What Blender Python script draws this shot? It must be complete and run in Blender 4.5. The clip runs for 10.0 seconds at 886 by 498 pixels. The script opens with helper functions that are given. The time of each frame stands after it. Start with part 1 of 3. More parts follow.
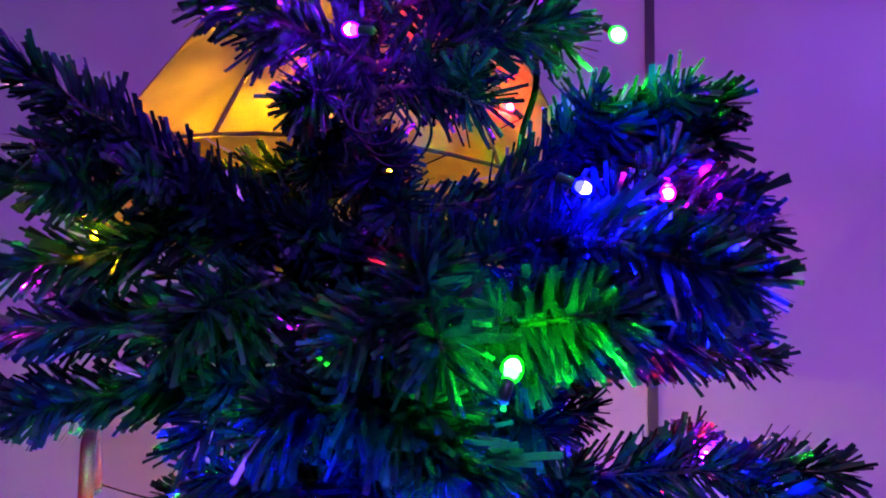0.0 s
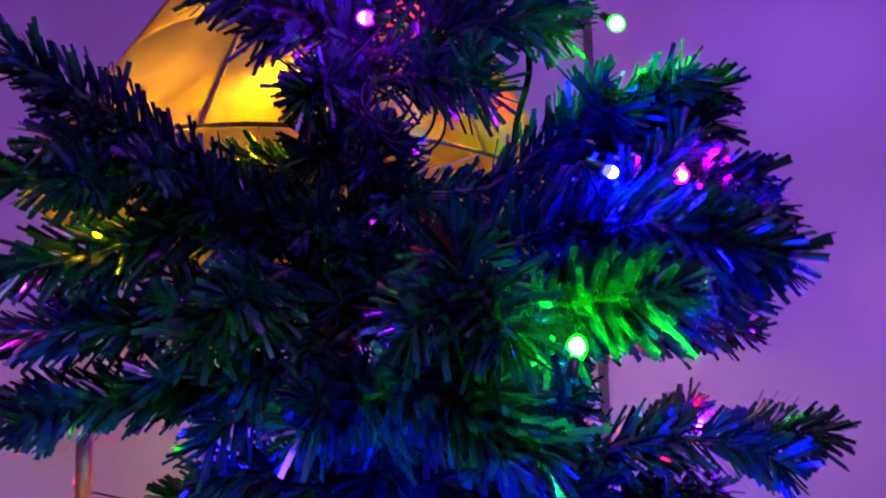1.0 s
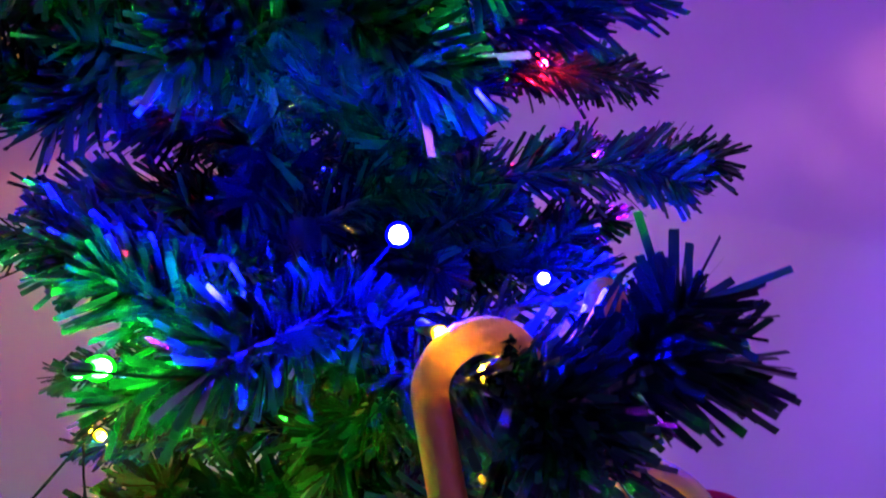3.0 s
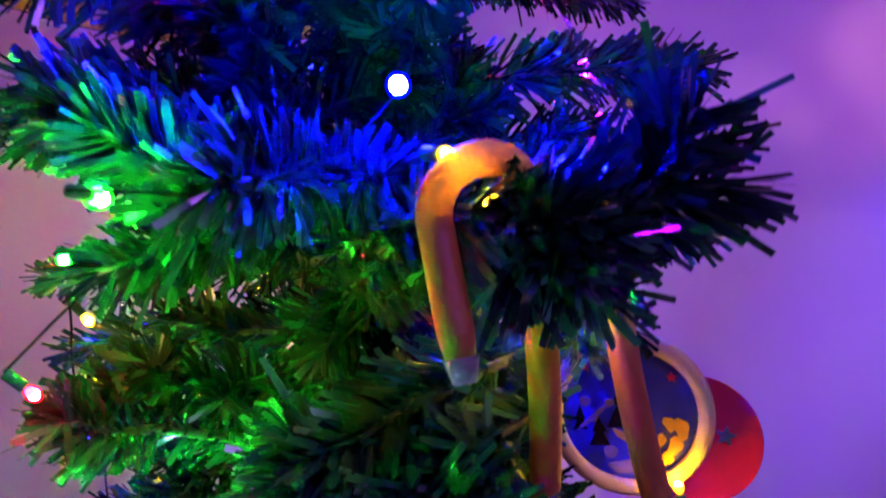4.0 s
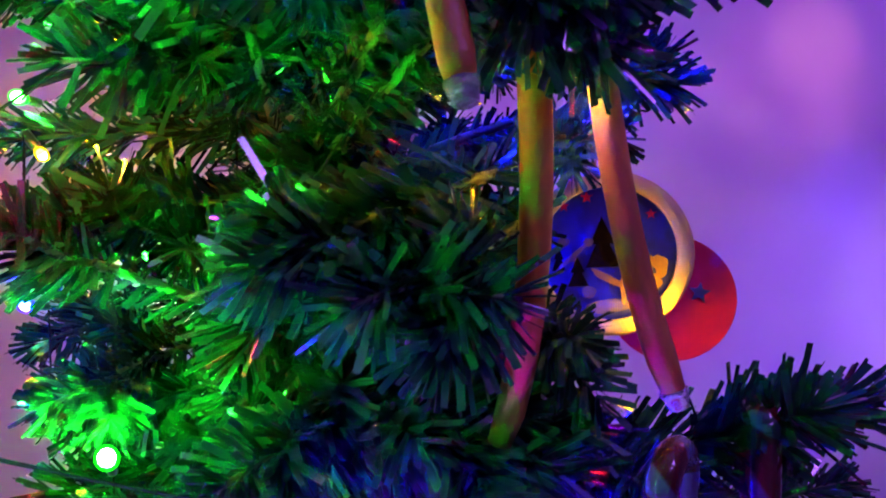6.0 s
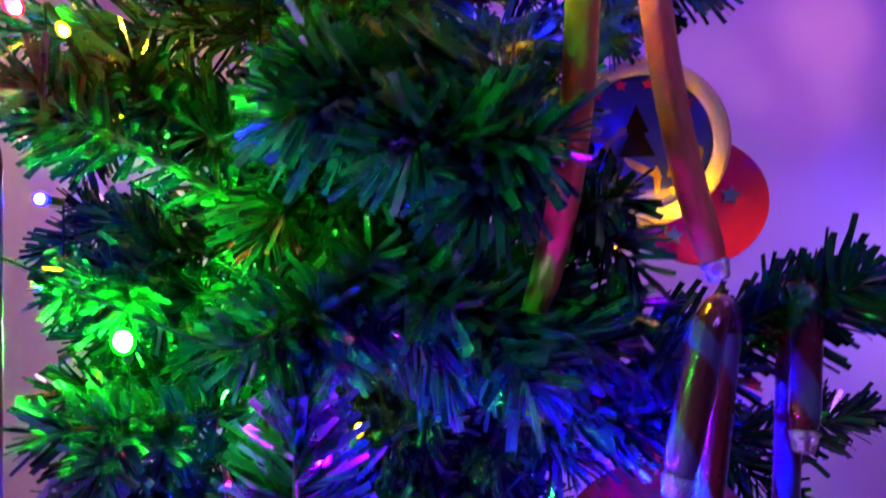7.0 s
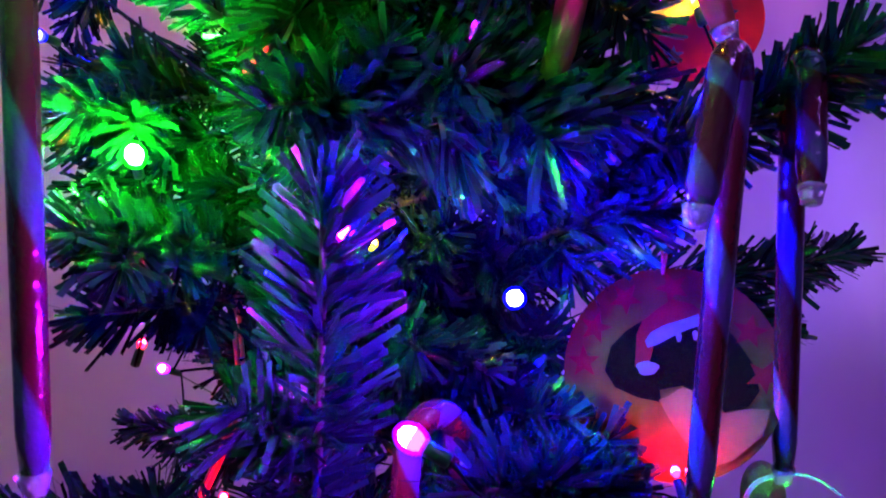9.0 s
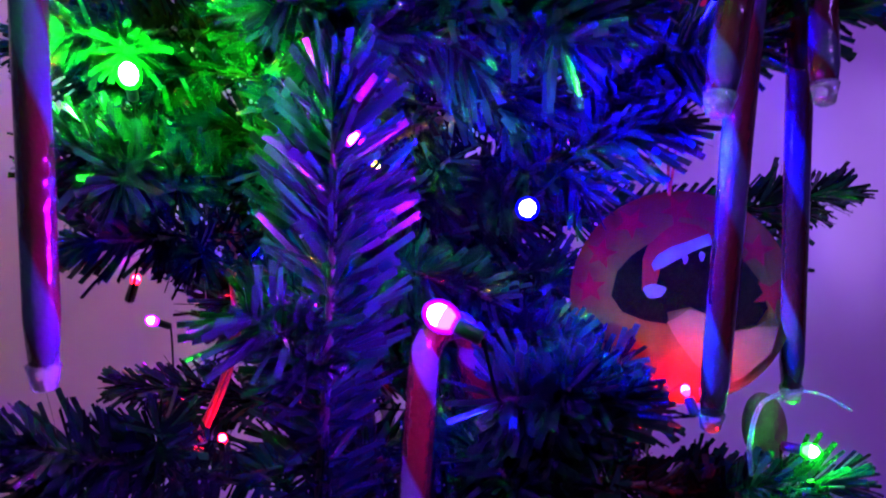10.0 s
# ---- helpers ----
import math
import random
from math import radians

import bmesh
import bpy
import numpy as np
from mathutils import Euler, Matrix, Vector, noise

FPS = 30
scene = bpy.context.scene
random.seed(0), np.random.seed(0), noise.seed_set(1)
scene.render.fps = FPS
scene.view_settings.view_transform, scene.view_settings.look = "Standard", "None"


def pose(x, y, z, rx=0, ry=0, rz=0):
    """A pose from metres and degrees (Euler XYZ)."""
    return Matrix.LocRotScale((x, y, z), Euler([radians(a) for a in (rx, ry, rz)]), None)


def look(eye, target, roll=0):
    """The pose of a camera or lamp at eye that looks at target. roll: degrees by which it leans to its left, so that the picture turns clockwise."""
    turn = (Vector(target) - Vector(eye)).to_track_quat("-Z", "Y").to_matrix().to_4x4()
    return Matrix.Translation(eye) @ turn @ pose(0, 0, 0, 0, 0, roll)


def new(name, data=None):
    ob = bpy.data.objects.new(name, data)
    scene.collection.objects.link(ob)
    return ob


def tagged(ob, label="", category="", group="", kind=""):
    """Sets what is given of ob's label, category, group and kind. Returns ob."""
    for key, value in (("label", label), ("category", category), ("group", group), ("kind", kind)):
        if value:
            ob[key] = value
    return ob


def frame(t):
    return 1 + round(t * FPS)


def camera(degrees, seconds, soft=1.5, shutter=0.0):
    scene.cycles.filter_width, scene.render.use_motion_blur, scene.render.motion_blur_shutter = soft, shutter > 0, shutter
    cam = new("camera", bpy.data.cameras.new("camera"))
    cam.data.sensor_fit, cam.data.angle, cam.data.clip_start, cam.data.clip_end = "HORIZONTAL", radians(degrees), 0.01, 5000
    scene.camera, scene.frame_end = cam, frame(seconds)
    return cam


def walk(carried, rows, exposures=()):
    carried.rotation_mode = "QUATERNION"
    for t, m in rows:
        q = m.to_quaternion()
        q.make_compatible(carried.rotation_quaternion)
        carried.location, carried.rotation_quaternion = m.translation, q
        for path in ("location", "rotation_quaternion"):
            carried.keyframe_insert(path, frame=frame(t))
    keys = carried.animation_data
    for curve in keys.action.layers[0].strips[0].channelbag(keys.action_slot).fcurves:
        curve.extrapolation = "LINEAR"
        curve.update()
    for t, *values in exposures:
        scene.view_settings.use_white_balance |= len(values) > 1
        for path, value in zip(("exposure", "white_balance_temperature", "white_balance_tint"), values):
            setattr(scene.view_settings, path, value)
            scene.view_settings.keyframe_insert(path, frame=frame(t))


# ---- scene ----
cam = camera(62.4, 10.0, 1.9, 0.5)
# seconds, eye x y z, yaw, pitch, roll
ROWS = [
    (0.0, 0.1750, 0.1120, 1.5023, 8.01, 14.29, 3.68),
    (0.5, 0.1493, 0.1020, 1.5062, 4.94, 14.22, 1.81),
    (1.0, 0.1261, 0.1040, 1.4983, 1.50, 13.66, 0.30),
    (1.5, 0.1207, 0.1170, 1.4765, -1.84, 12.48, -0.84),
    (2.0, 0.1243, 0.1350, 1.4477, -5.03, 10.89, -1.61),
    (2.5, 0.1216, 0.1590, 1.4121, -7.35, 8.69, -1.19),
    (2.7, 0.1174, 0.1620, 1.4055, -8.26, 7.95, -1.22),
    (3.8, 0.1061, 0.1610, 1.3659, -10.58, 5.48, -1.40),
    (4.0, 0.1038, 0.1680, 1.3515, -11.22, 5.85, -1.21),
    (4.5, 0.1067, 0.1760, 1.3367, -12.30, 5.11, -1.15),
    (5.0, 0.1075, 0.1820, 1.3056, -13.32, 7.14, -0.66),
    (6.5, 0.0848, 0.1950, 1.2524, -16.38, 7.94, -0.45),
    (7.0, 0.0834, 0.2060, 1.2230, -15.86, 7.93, 0.77),
    (7.5, 0.0744, 0.2140, 1.1977, -16.55, 8.10, 0.45),
    (8.0, 0.0738, 0.2160, 1.1856, -16.92, 7.19, 0.02),
    (8.5, 0.0711, 0.2160, 1.1671, -17.49, 6.47, -0.41),
    (9.0, 0.0671, 0.2150, 1.1505, -18.28, 6.10, -1.04),
    (9.5, 0.0587, 0.2180, 1.1364, -19.48, 6.01, -1.59),
    (10.0, 0.0548, 0.2290, 1.1188, -20.60, 5.94, -2.14),
]
walk(cam, [(t, pose(x, y, z, 0, 0, yaw) @ pose(0, 0, 0, 90 + pitch, 0, 0) @ pose(0, 0, 0, 0, 0, roll))
           for t, x, y, z, yaw, pitch, roll in ROWS],
     [(0.0, 0.08), (2.7, 0.08), (4.0, 0.2), (7.5, 0.28), (8.5, 0.1), (10.0, 0.1)])

# ---- world and lights ----
world = bpy.data.worlds.new("night_room")
world.use_nodes = True
world.node_tree.nodes["Background"].inputs["Color"].default_value = (0.10, 0.06, 0.16, 1)
world.node_tree.nodes["Background"].inputs["Strength"].default_value = 0.05
scene.world = world


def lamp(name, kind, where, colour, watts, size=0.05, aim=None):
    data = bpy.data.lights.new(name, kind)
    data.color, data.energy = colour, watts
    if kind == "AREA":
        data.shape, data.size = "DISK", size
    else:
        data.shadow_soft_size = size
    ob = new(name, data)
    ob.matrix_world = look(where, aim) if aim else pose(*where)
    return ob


# unseen violet fill lamps, added: one high by the back wall, one behind the camera under the ceiling
lamp("violet_fill_light", "AREA", (1.5, 0.45, 2.30), (0.42, 0.11, 1.0), 3.0, 0.35, (0.9, 1.25, 1.35))
lamp("violet_fill_light", "AREA", (0.7, -1.0, 2.30), (0.38, 0.12, 1.0), 17.0, 0.30, (0.25, 0.6, 1.35))
# bare point lamps added behind the tree to tint the wall
lamp("wall_tint_light", "POINT", (0.42, 0.98, 1.22), (0.20, 0.13, 1.0), 0.5, 0.02)
lamp("wall_tint_light", "POINT", (0.62, 0.90, 1.62), (0.85, 0.22, 0.62), 0.06, 0.02)
lamp("wall_tint_light", "POINT", (0.02, 0.84, 1.36), (0.95, 0.42, 0.80), 0.7, 0.02)
lamp("wall_tint_light", "POINT", (-0.30, 0.72, 1.60), (1.0, 0.30, 0.48), 1.3, 0.02)

for where, colour, watts, wide in (((0.643, 1.250, 2.097), (0.10, 0.05, 1.0), 32.0, 11), ((1.077, 1.250, 1.766), (1.0, 0.25, 0.40), 18.0, 13), ((1.042, 1.250, 1.320), (0.16, 0.10, 1.0), 80.0, 15), ((1.330, 1.250, 1.356), (0.45, 0.28, 1.0), 70.0, 16),
                                    ((0.836, 1.250, 1.714), (1.0, 0.40, 0.62), 16.0, 6), ((1.117, 1.250, 1.830), (1.0, 0.36, 0.45), 26.0, 8), ((0.942, 1.250, 1.679), (1.0, 0.45, 0.60), 12.0, 3), ((1.160, 1.250, 1.546), (0.10, 0.07, 1.0), 40.0, 7), ((1.131, 1.250, 1.690), (1.0, 0.40, 0.75), 10.0, 5), ((1.272, 1.250, 1.257), (0.6, 0.40, 1.0), 24.0, 6), ((0.511, 1.250, 1.829), (1.0, 0.30, 0.60), 14.0, 6)):
    # added off-view spots, aimed to throw soft colour blots on the wall
    data = bpy.data.lights.new("wall_blot_light", "SPOT")
    data.color, data.energy, data.spot_size, data.spot_blend, data.shadow_soft_size = colour, watts, radians(wide), 1.0, 0.01
    new("wall_blot_light", data).matrix_world = look((1.9, -0.2, 2.35), where)

# colours of the small lamps of the chain
PURPLE, GREEN, BLUE, MAGENTA = (0.75, 0.003, 2.4), (0.008, 1.0, 0.012), (0.004, 0.004, 6.5), (1.3, 0.004, 1.1)
RED, YELLOW = (1.2, 0.003, 0.02), (1.1, 0.54, 0.003)
BULB_POWER = 2450.0


# ---- materials ----
def material(name, colour, rough=0.5, metal=0.0, second=None, scale=40.0, bump=0.0, bump_scale=200.0, random_value=0.0,
             coat=0.0, translucent=0.0, transmission=0.0, detail=4.0, spec=0.5):
    """A principled material whose colour varies by noise at two scales, and from piece to piece."""
    m = bpy.data.materials.new(name)
    m.use_nodes = True
    nodes, links = m.node_tree.nodes, m.node_tree.links
    shader, out = nodes["Principled BSDF"], nodes["Material Output"]
    shader.inputs["Roughness"].default_value, shader.inputs["Metallic"].default_value = rough, metal
    shader.inputs["Coat Weight"].default_value, shader.inputs["Specular IOR Level"].default_value = coat, spec
    shader.inputs["Transmission Weight"].default_value = transmission
    place = nodes.new("ShaderNodeTexCoord")
    grain = nodes.new("ShaderNodeTexNoise")
    grain.inputs["Scale"].default_value, grain.inputs["Detail"].default_value = scale, detail
    links.new(place.outputs["Object"], grain.inputs["Vector"])
    mix = nodes.new("ShaderNodeMix")
    mix.data_type = "RGBA"
    mix.inputs[6].default_value = (*colour, 1)
    mix.inputs[7].default_value = (*(second or [c * 0.7 for c in colour]), 1)
    ramp = nodes.new("ShaderNodeMapRange")
    ramp.inputs["From Min"].default_value, ramp.inputs["From Max"].default_value = 0.35, 0.68
    links.new(grain.outputs["Fac"], ramp.inputs["Value"])
    links.new(ramp.outputs["Result"], mix.inputs[0])
    colour_out = mix.outputs[2]
    if random_value:
        info, hue = nodes.new("ShaderNodeNewGeometry"), nodes.new("ShaderNodeHueSaturation")
        span = nodes.new("ShaderNodeMapRange")
        span.inputs["To Min"].default_value, span.inputs["To Max"].default_value = 1 - random_value, 1 + random_value
        links.new(info.outputs["Random Per Island"], span.inputs["Value"])
        links.new(span.outputs["Result"], hue.inputs["Value"])
        links.new(colour_out, hue.inputs["Color"])
        colour_out = hue.outputs["Color"]
    links.new(colour_out, shader.inputs["Base Color"])
    if bump:
        fine, relief = nodes.new("ShaderNodeTexNoise"), nodes.new("ShaderNodeBump")
        fine.inputs["Scale"].default_value = bump_scale
        links.new(place.outputs["Object"], fine.inputs["Vector"])
        relief.inputs["Strength"].default_value, relief.inputs["Distance"].default_value = bump, 0.002
        links.new(fine.outputs["Fac"], relief.inputs["Height"])
        links.new(relief.outputs["Normal"], shader.inputs["Normal"])
    if translucent:
        glow, blend = nodes.new("ShaderNodeBsdfTranslucent"), nodes.new("ShaderNodeMixShader")
        links.new(colour_out, glow.inputs["Color"])
        blend.inputs[0].default_value = translucent
        links.new(shader.outputs[0], blend.inputs[1])
        links.new(glow.outputs[0], blend.inputs[2])
        links.new(blend.outputs[0], out.inputs["Surface"])
    return m


def glowing(name, colour, strength):
    m = bpy.data.materials.new(name)
    m.use_nodes = True
    shader = m.node_tree.nodes["Principled BSDF"]
    shader.inputs["Base Color"].default_value = (*colour, 1)
    shader.inputs["Emission Color"].default_value = (*colour, 1)
    shader.inputs["Emission Strength"].default_value = strength
    return m


def halo_shell(name, colour):
    """A glowing shell that imitates a lamp's coloured halo and lets most of its light through."""
    m = bpy.data.materials.new(name)
    m.use_nodes = True
    nodes, links = m.node_tree.nodes, m.node_tree.links
    clear, glow, blend = nodes.new("ShaderNodeBsdfTransparent"), nodes.new("ShaderNodeEmission"), nodes.new("ShaderNodeMixShader")
    glow.inputs["Color"].default_value = (*[c / max(colour) for c in colour], 1)
    glow.inputs["Strength"].default_value = 5.0
    blend.inputs[0].default_value = 0.24
    links.new(clear.outputs[0], blend.inputs[1])
    links.new(glow.outputs[0], blend.inputs[2])
    links.new(blend.outputs[0], nodes["Material Output"].inputs["Surface"])
    return m


def candy(name, pale, dark, turns, width, glow, rough=0.28, coat=0.4):
    """Candy striped along its length by the UV map, under a creased clear wrap."""
    m = material(name, pale, rough, bump=0.45, bump_scale=260, coat=coat, translucent=glow)
    nodes, links = m.node_tree.nodes, m.node_tree.links
    shader = nodes["Principled BSDF"]
    uv, split = nodes.new("ShaderNodeUVMap"), nodes.new("ShaderNodeSeparateXYZ")
    links.new(uv.outputs[0], split.inputs[0])
    twist, add, saw = nodes.new("ShaderNodeMath"), nodes.new("ShaderNodeMath"), nodes.new("ShaderNodeMath")
    twist.operation, twist.inputs[1].default_value = "MULTIPLY", turns
    links.new(split.outputs[1], twist.inputs[0])
    links.new(twist.outputs[0], add.inputs[0])
    links.new(split.outputs[0], add.inputs[1])
    saw.operation = "FRACT"
    links.new(add.outputs[0], saw.inputs[0])
    edge = nodes.new("ShaderNodeValToRGB")
    edge.color_ramp.elements[0].position, edge.color_ramp.elements[1].position = 0.0, width
    edge.color_ramp.elements[0].color, edge.color_ramp.elements[1].color = (*dark, 1), (*dark, 1)
    for at in (width + 0.06, 0.94):
        edge.color_ramp.elements.new(at).color = (*pale, 1)
    edge.color_ramp.elements.new(1.0).color = (*dark, 1)
    links.new(saw.outputs[0], edge.inputs[0])
    links.new(edge.outputs[0], shader.inputs["Base Color"])
    return m


WALL = material("painted_plaster", (0.70, 0.56, 0.72), 0.75, second=(0.60, 0.47, 0.62), scale=2.5, bump=0.12, bump_scale=90)
# paint of the unseen walls, made pale to bounce light onto the tree
BOUNCE_WALL = material("pale_bounce_wall_paint", (0.46, 0.44, 0.60), 0.8, scale=3)
CEILING = material("ceiling_paint", (0.78, 0.77, 0.76), 0.85, scale=3)
BOARDS = material("wood_floor", (0.24, 0.15, 0.09), 0.45, second=(0.17, 0.10, 0.06), scale=6, bump=0.1, bump_scale=60)
GROOVE = material("dark_door_edge", (0.09, 0.07, 0.09), 0.6, scale=12)
DOOR = material("painted_door", (0.62, 0.58, 0.60), 0.5, second=(0.55, 0.51, 0.54), scale=3)
NEEDLE = material("green_tinsel_needle", (0.008, 0.046, 0.030), 0.22, second=(0.005, 0.026, 0.020), scale=60, random_value=0.6, translucent=0.10, spec=0.8)
STEM = material("brown_green_stem", (0.035, 0.040, 0.022), 0.7, scale=300, bump=0.4, bump_scale=500)
BARK = material("wrapped_trunk", (0.030, 0.040, 0.024), 0.75, scale=90, bump=0.6, bump_scale=160)
CABLE = material("dark_green_cable", (0.003, 0.008, 0.007), 0.8, spec=0.05, scale=60)
RED_CABLE = material("copper_red_cable", (0.45, 0.10, 0.06), 0.4, scale=60)
SOCKET = material("lamp_socket", (0.015, 0.07, 0.03), 0.35, scale=80)
CARAMEL = candy("caramel_candy", (0.46, 0.20, 0.045), (0.36, 0.14, 0.030), 3.0, 0.34, 0.3, 0.5, 0.08)
# red and white stripes, with dim blue light put into their colours
STRIPED_DIM = candy("dim_lit_striped_candy", (0.050, 0.050, 0.10), (0.052, 0.005, 0.006), 5.0, 0.58, 0.02, 0.16, 0.3)
WRAP = material("clear_wrap", (0.85, 0.85, 0.85), 0.12, transmission=0.85, bump=0.3, bump_scale=250)
# white rim with the yellow of the bulb beside it mixed into its base
RIM = material("yellow_lit_rim_plastic", (0.78, 0.58, 0.24), 0.4, second=(0.70, 0.50, 0.20), scale=60, translucent=0.5)
NIGHT = material("night_blue_print", (0.022, 0.026, 0.36), 0.3, second=(0.012, 0.012, 0.14), scale=45, translucent=0.45)
# cream plate coloured dark brown, its shade put into the base
CREAM = material("shaded_cream_print", (0.12, 0.055, 0.008), 0.7, second=(0.09, 0.042, 0.006), scale=50, translucent=0.08, spec=0.02)
SCARLET = material("scarlet_print", (0.54, 0.010, 0.055), 0.85, second=(0.46, 0.009, 0.045), scale=60, spec=0.1)
BELLY = material("orange_print", (0.20, 0.085, 0.025), 0.7, second=(0.16, 0.065, 0.02), scale=50, spec=0.05)
STAR_RED = material("dull_red_print", (0.20, 0.008, 0.008), 0.7, scale=60, spec=0.02)
INK = material("black_print", (0.005, 0.003, 0.001), 0.8, scale=60, spec=0.02)
SILVER = material("silver_grey_print", (0.12, 0.16, 0.22), 0.35, metal=0.5, scale=90)
# white print toned dim lilac, low violet light put into its colour
LILAC = material("dim_lit_white_print", (0.13, 0.09, 0.12), 0.7, scale=80, spec=0.02)
GOLD = material("gold_print", (0.34, 0.18, 0.03), 0.35, scale=80, translucent=0.3)
THREAD = material("red_gold_thread", (0.50, 0.10, 0.05), 0.35, metal=0.6, scale=800, second=(0.7, 0.4, 0.1))
# pale shade, yellow bulb light put into its base colour
SHADE = material("lampshade_yellow_lit", (0.70, 0.60, 0.14), 0.55, second=(0.62, 0.52, 0.11), scale=18, bump=0.1, bump_scale=220, translucent=0.25)
SEAM = material("lampshade_seam", (0.10, 0.07, 0.05), 0.7, scale=200)
BRASS = material("aged_brass", (0.42, 0.27, 0.10), 0.35, metal=1.0, scale=60)
RED_CANDY = candy("red_candy", (0.62, 0.03, 0.06), (0.50, 0.02, 0.04), 3.0, 0.4, 0.3)
BROWN = material("brown_felt", (0.20, 0.11, 0.06), 0.85, scale=140, bump=0.4, bump_scale=400)


# ---- building blocks ----
def mesh_object(name, bm, mat, parent=None, label="", smooth=True):
    data = bpy.data.meshes.new(name)
    if smooth:
        for f in bm.faces:
            f.smooth = True
    bm.to_mesh(data)
    bm.free()
    data.materials.append(mat)
    ob = new(name, data)
    if parent:
        ob.parent = parent
    if label:
        ob["label"] = label
    return ob


def part(name, bm, mat, parent, label="", smooth=True):
    return mesh_object(name, bm, mat, parent, label, smooth)


def box(bm, low, high, bevel=0.0):
    made = bmesh.ops.create_cube(bm, size=1)["verts"]
    for v in made:
        v.co = Vector([low[i] + (v.co[i] + 0.5) * (high[i] - low[i]) for i in range(3)])
    if bevel:
        bmesh.ops.bevel(bm, geom=list({e for v in made for e in v.link_edges}), offset=bevel, segments=2, affect="EDGES")
    return bm


def smooth_line(points, steps=8):
    """A Catmull-Rom line through the points."""
    p = [Vector(q) for q in points]
    p = [2 * p[0] - p[1]] + p + [2 * p[-1] - p[-2]]
    line = []
    for i in range(1, len(p) - 2):
        for k in range(steps):
            t = k / steps
            line.append(0.5 * (2 * p[i] + (p[i + 1] - p[i - 1]) * t + (2 * p[i - 1] - 5 * p[i] + 4 * p[i + 1] - p[i + 2]) * t * t
                               + (3 * p[i] - p[i - 1] - 3 * p[i + 1] + p[i + 2]) * t ** 3))
    return line + [p[-2]]


def tube(bm, line, radius, sides=8, caps=True):
    """A tube along a line; radius is a number, or a function of how far along (0 to 1). Its UV: round, along."""
    uv = bm.loops.layers.uv.verify()
    rings, side = [], None
    for i, c in enumerate(line):
        way = (line[min(i + 1, len(line) - 1)] - line[max(i - 1, 0)]).normalized()
        if side is None:
            side = way.orthogonal().normalized()
        side = (side - way * side.dot(way)).normalized()
        up = way.cross(side)
        r = radius(i / (len(line) - 1)) if callable(radius) else radius
        rings.append([bm.verts.new(c + r * (math.cos(a) * side + math.sin(a) * up)) for a in (2 * math.pi * k / sides for k in range(sides))])
    for i in range(len(rings) - 1):
        for k in range(sides):
            j = (k + 1) % sides
            face = bm.faces.new((rings[i][k], rings[i][j], rings[i + 1][j], rings[i + 1][k]))
            for loop, (u, v) in zip(face.loops, ((k, i), (k + 1, i), (k + 1, i + 1), (k, i + 1))):
                loop[uv].uv = (u / sides, v / (len(rings) - 1))
    if caps:
        bm.faces.new(rings[0][::-1])
        bm.faces.new(rings[-1])
    return bm


def thing(name, where, label, category, group="", kind=""):
    ob = new(name)
    ob.empty_display_size = 0.02
    ob.location = where
    tagged(ob, label, category, group, kind)
    return ob


def settled(ob):
    """Keeps the world places of parts that were built in world space under an Empty at its base."""
    for child in ob.children:
        child.matrix_parent_inverse = Matrix.Translation(ob.location).inverted()
    return ob


# ---- the room ----
def slab(name, low, high, mat, label):
    return tagged(mesh_object(name, box(bmesh.new(), low, high), mat, smooth=False), label, name.split("_")[0], kind="structure")


slab("floor", (-2.4, -2.4, -0.1), (2.8, 1.25, 0.0), BOARDS, "dark brown wooden floor of the room")
slab("ceiling", (-2.4, -2.4, 2.6), (2.8, 1.25, 2.7), CEILING, "plain pale painted ceiling")
slab("wall_north", (-2.5, 1.25, -0.1), (2.9, 1.4, 2.7), WALL, "pale plaster wall washed in violet light")
slab("wall_south", (-2.5, -2.5, -0.1), (2.9, -2.4, 2.7), BOUNCE_WALL, "unseen wall painted pale blue to bounce light")
slab("wall_west", (-2.5, -2.4, -0.1), (-2.4, 1.25, 2.7), BOUNCE_WALL, "unseen wall painted pale blue to bounce light")
slab("wall_east", (2.8, -2.4, -0.1), (2.9, 1.25, 2.7), BOUNCE_WALL, "unseen wall painted pale blue to bounce light")
slab("trim_1", (0.336, 1.240, 0.0), (0.350, 1.2495, 2.6), GROOVE, "thin dark vertical joint strip on the wall")


# ---- the tree ----
TRUNK_LINE = [(0.30, 0.70, 0.02), (0.20, 0.68, 0.60), (0.150, 0.640, 1.05), (0.115, 0.592, 1.35), (0.068, 0.539, 1.63), (0.045, 0.515, 1.80), (0.035, 0.505, 1.98)]
UPPER = [
    ((0.164, 0.513, 1.641), (0.269, 0.47, 1.66), 30),
    ((0.156, 0.5, 1.604), (0.279, 0.435, 1.6), 29),
    ((0.142, 0.511, 1.633), (0.276, 0.471, 1.682), 28),
    ((0.138, 0.496, 1.608), (0.276, 0.441, 1.617), 29),
    ((0.129, 0.480, 1.585), (0.260, 0.374, 1.561), 28),
    ((0.115, 0.466, 1.553), (0.205, 0.355, 1.545), 28),
    ((0.111, 0.477, 1.587), (0.145, 0.347, 1.525), 31),
    ((0.157, 0.536, 1.546), (0.330, 0.603, 1.563), 26),
    ((0.175, 0.555, 1.481), (0.346, 0.542, 1.498), 28),
    ((0.040, 0.526, 1.602), (-0.075, 0.380, 1.659), 26),
    ((0.053, 0.525, 1.614), (-0.091, 0.402, 1.606), 26),
    ((0.054, 0.526, 1.611), (-0.100, 0.432, 1.566), 28),
    ((0.054, 0.533, 1.581), (-0.115, 0.458, 1.539), 28),
    ((0.049, 0.529, 1.514), (-0.123, 0.486, 1.507), 28),
]
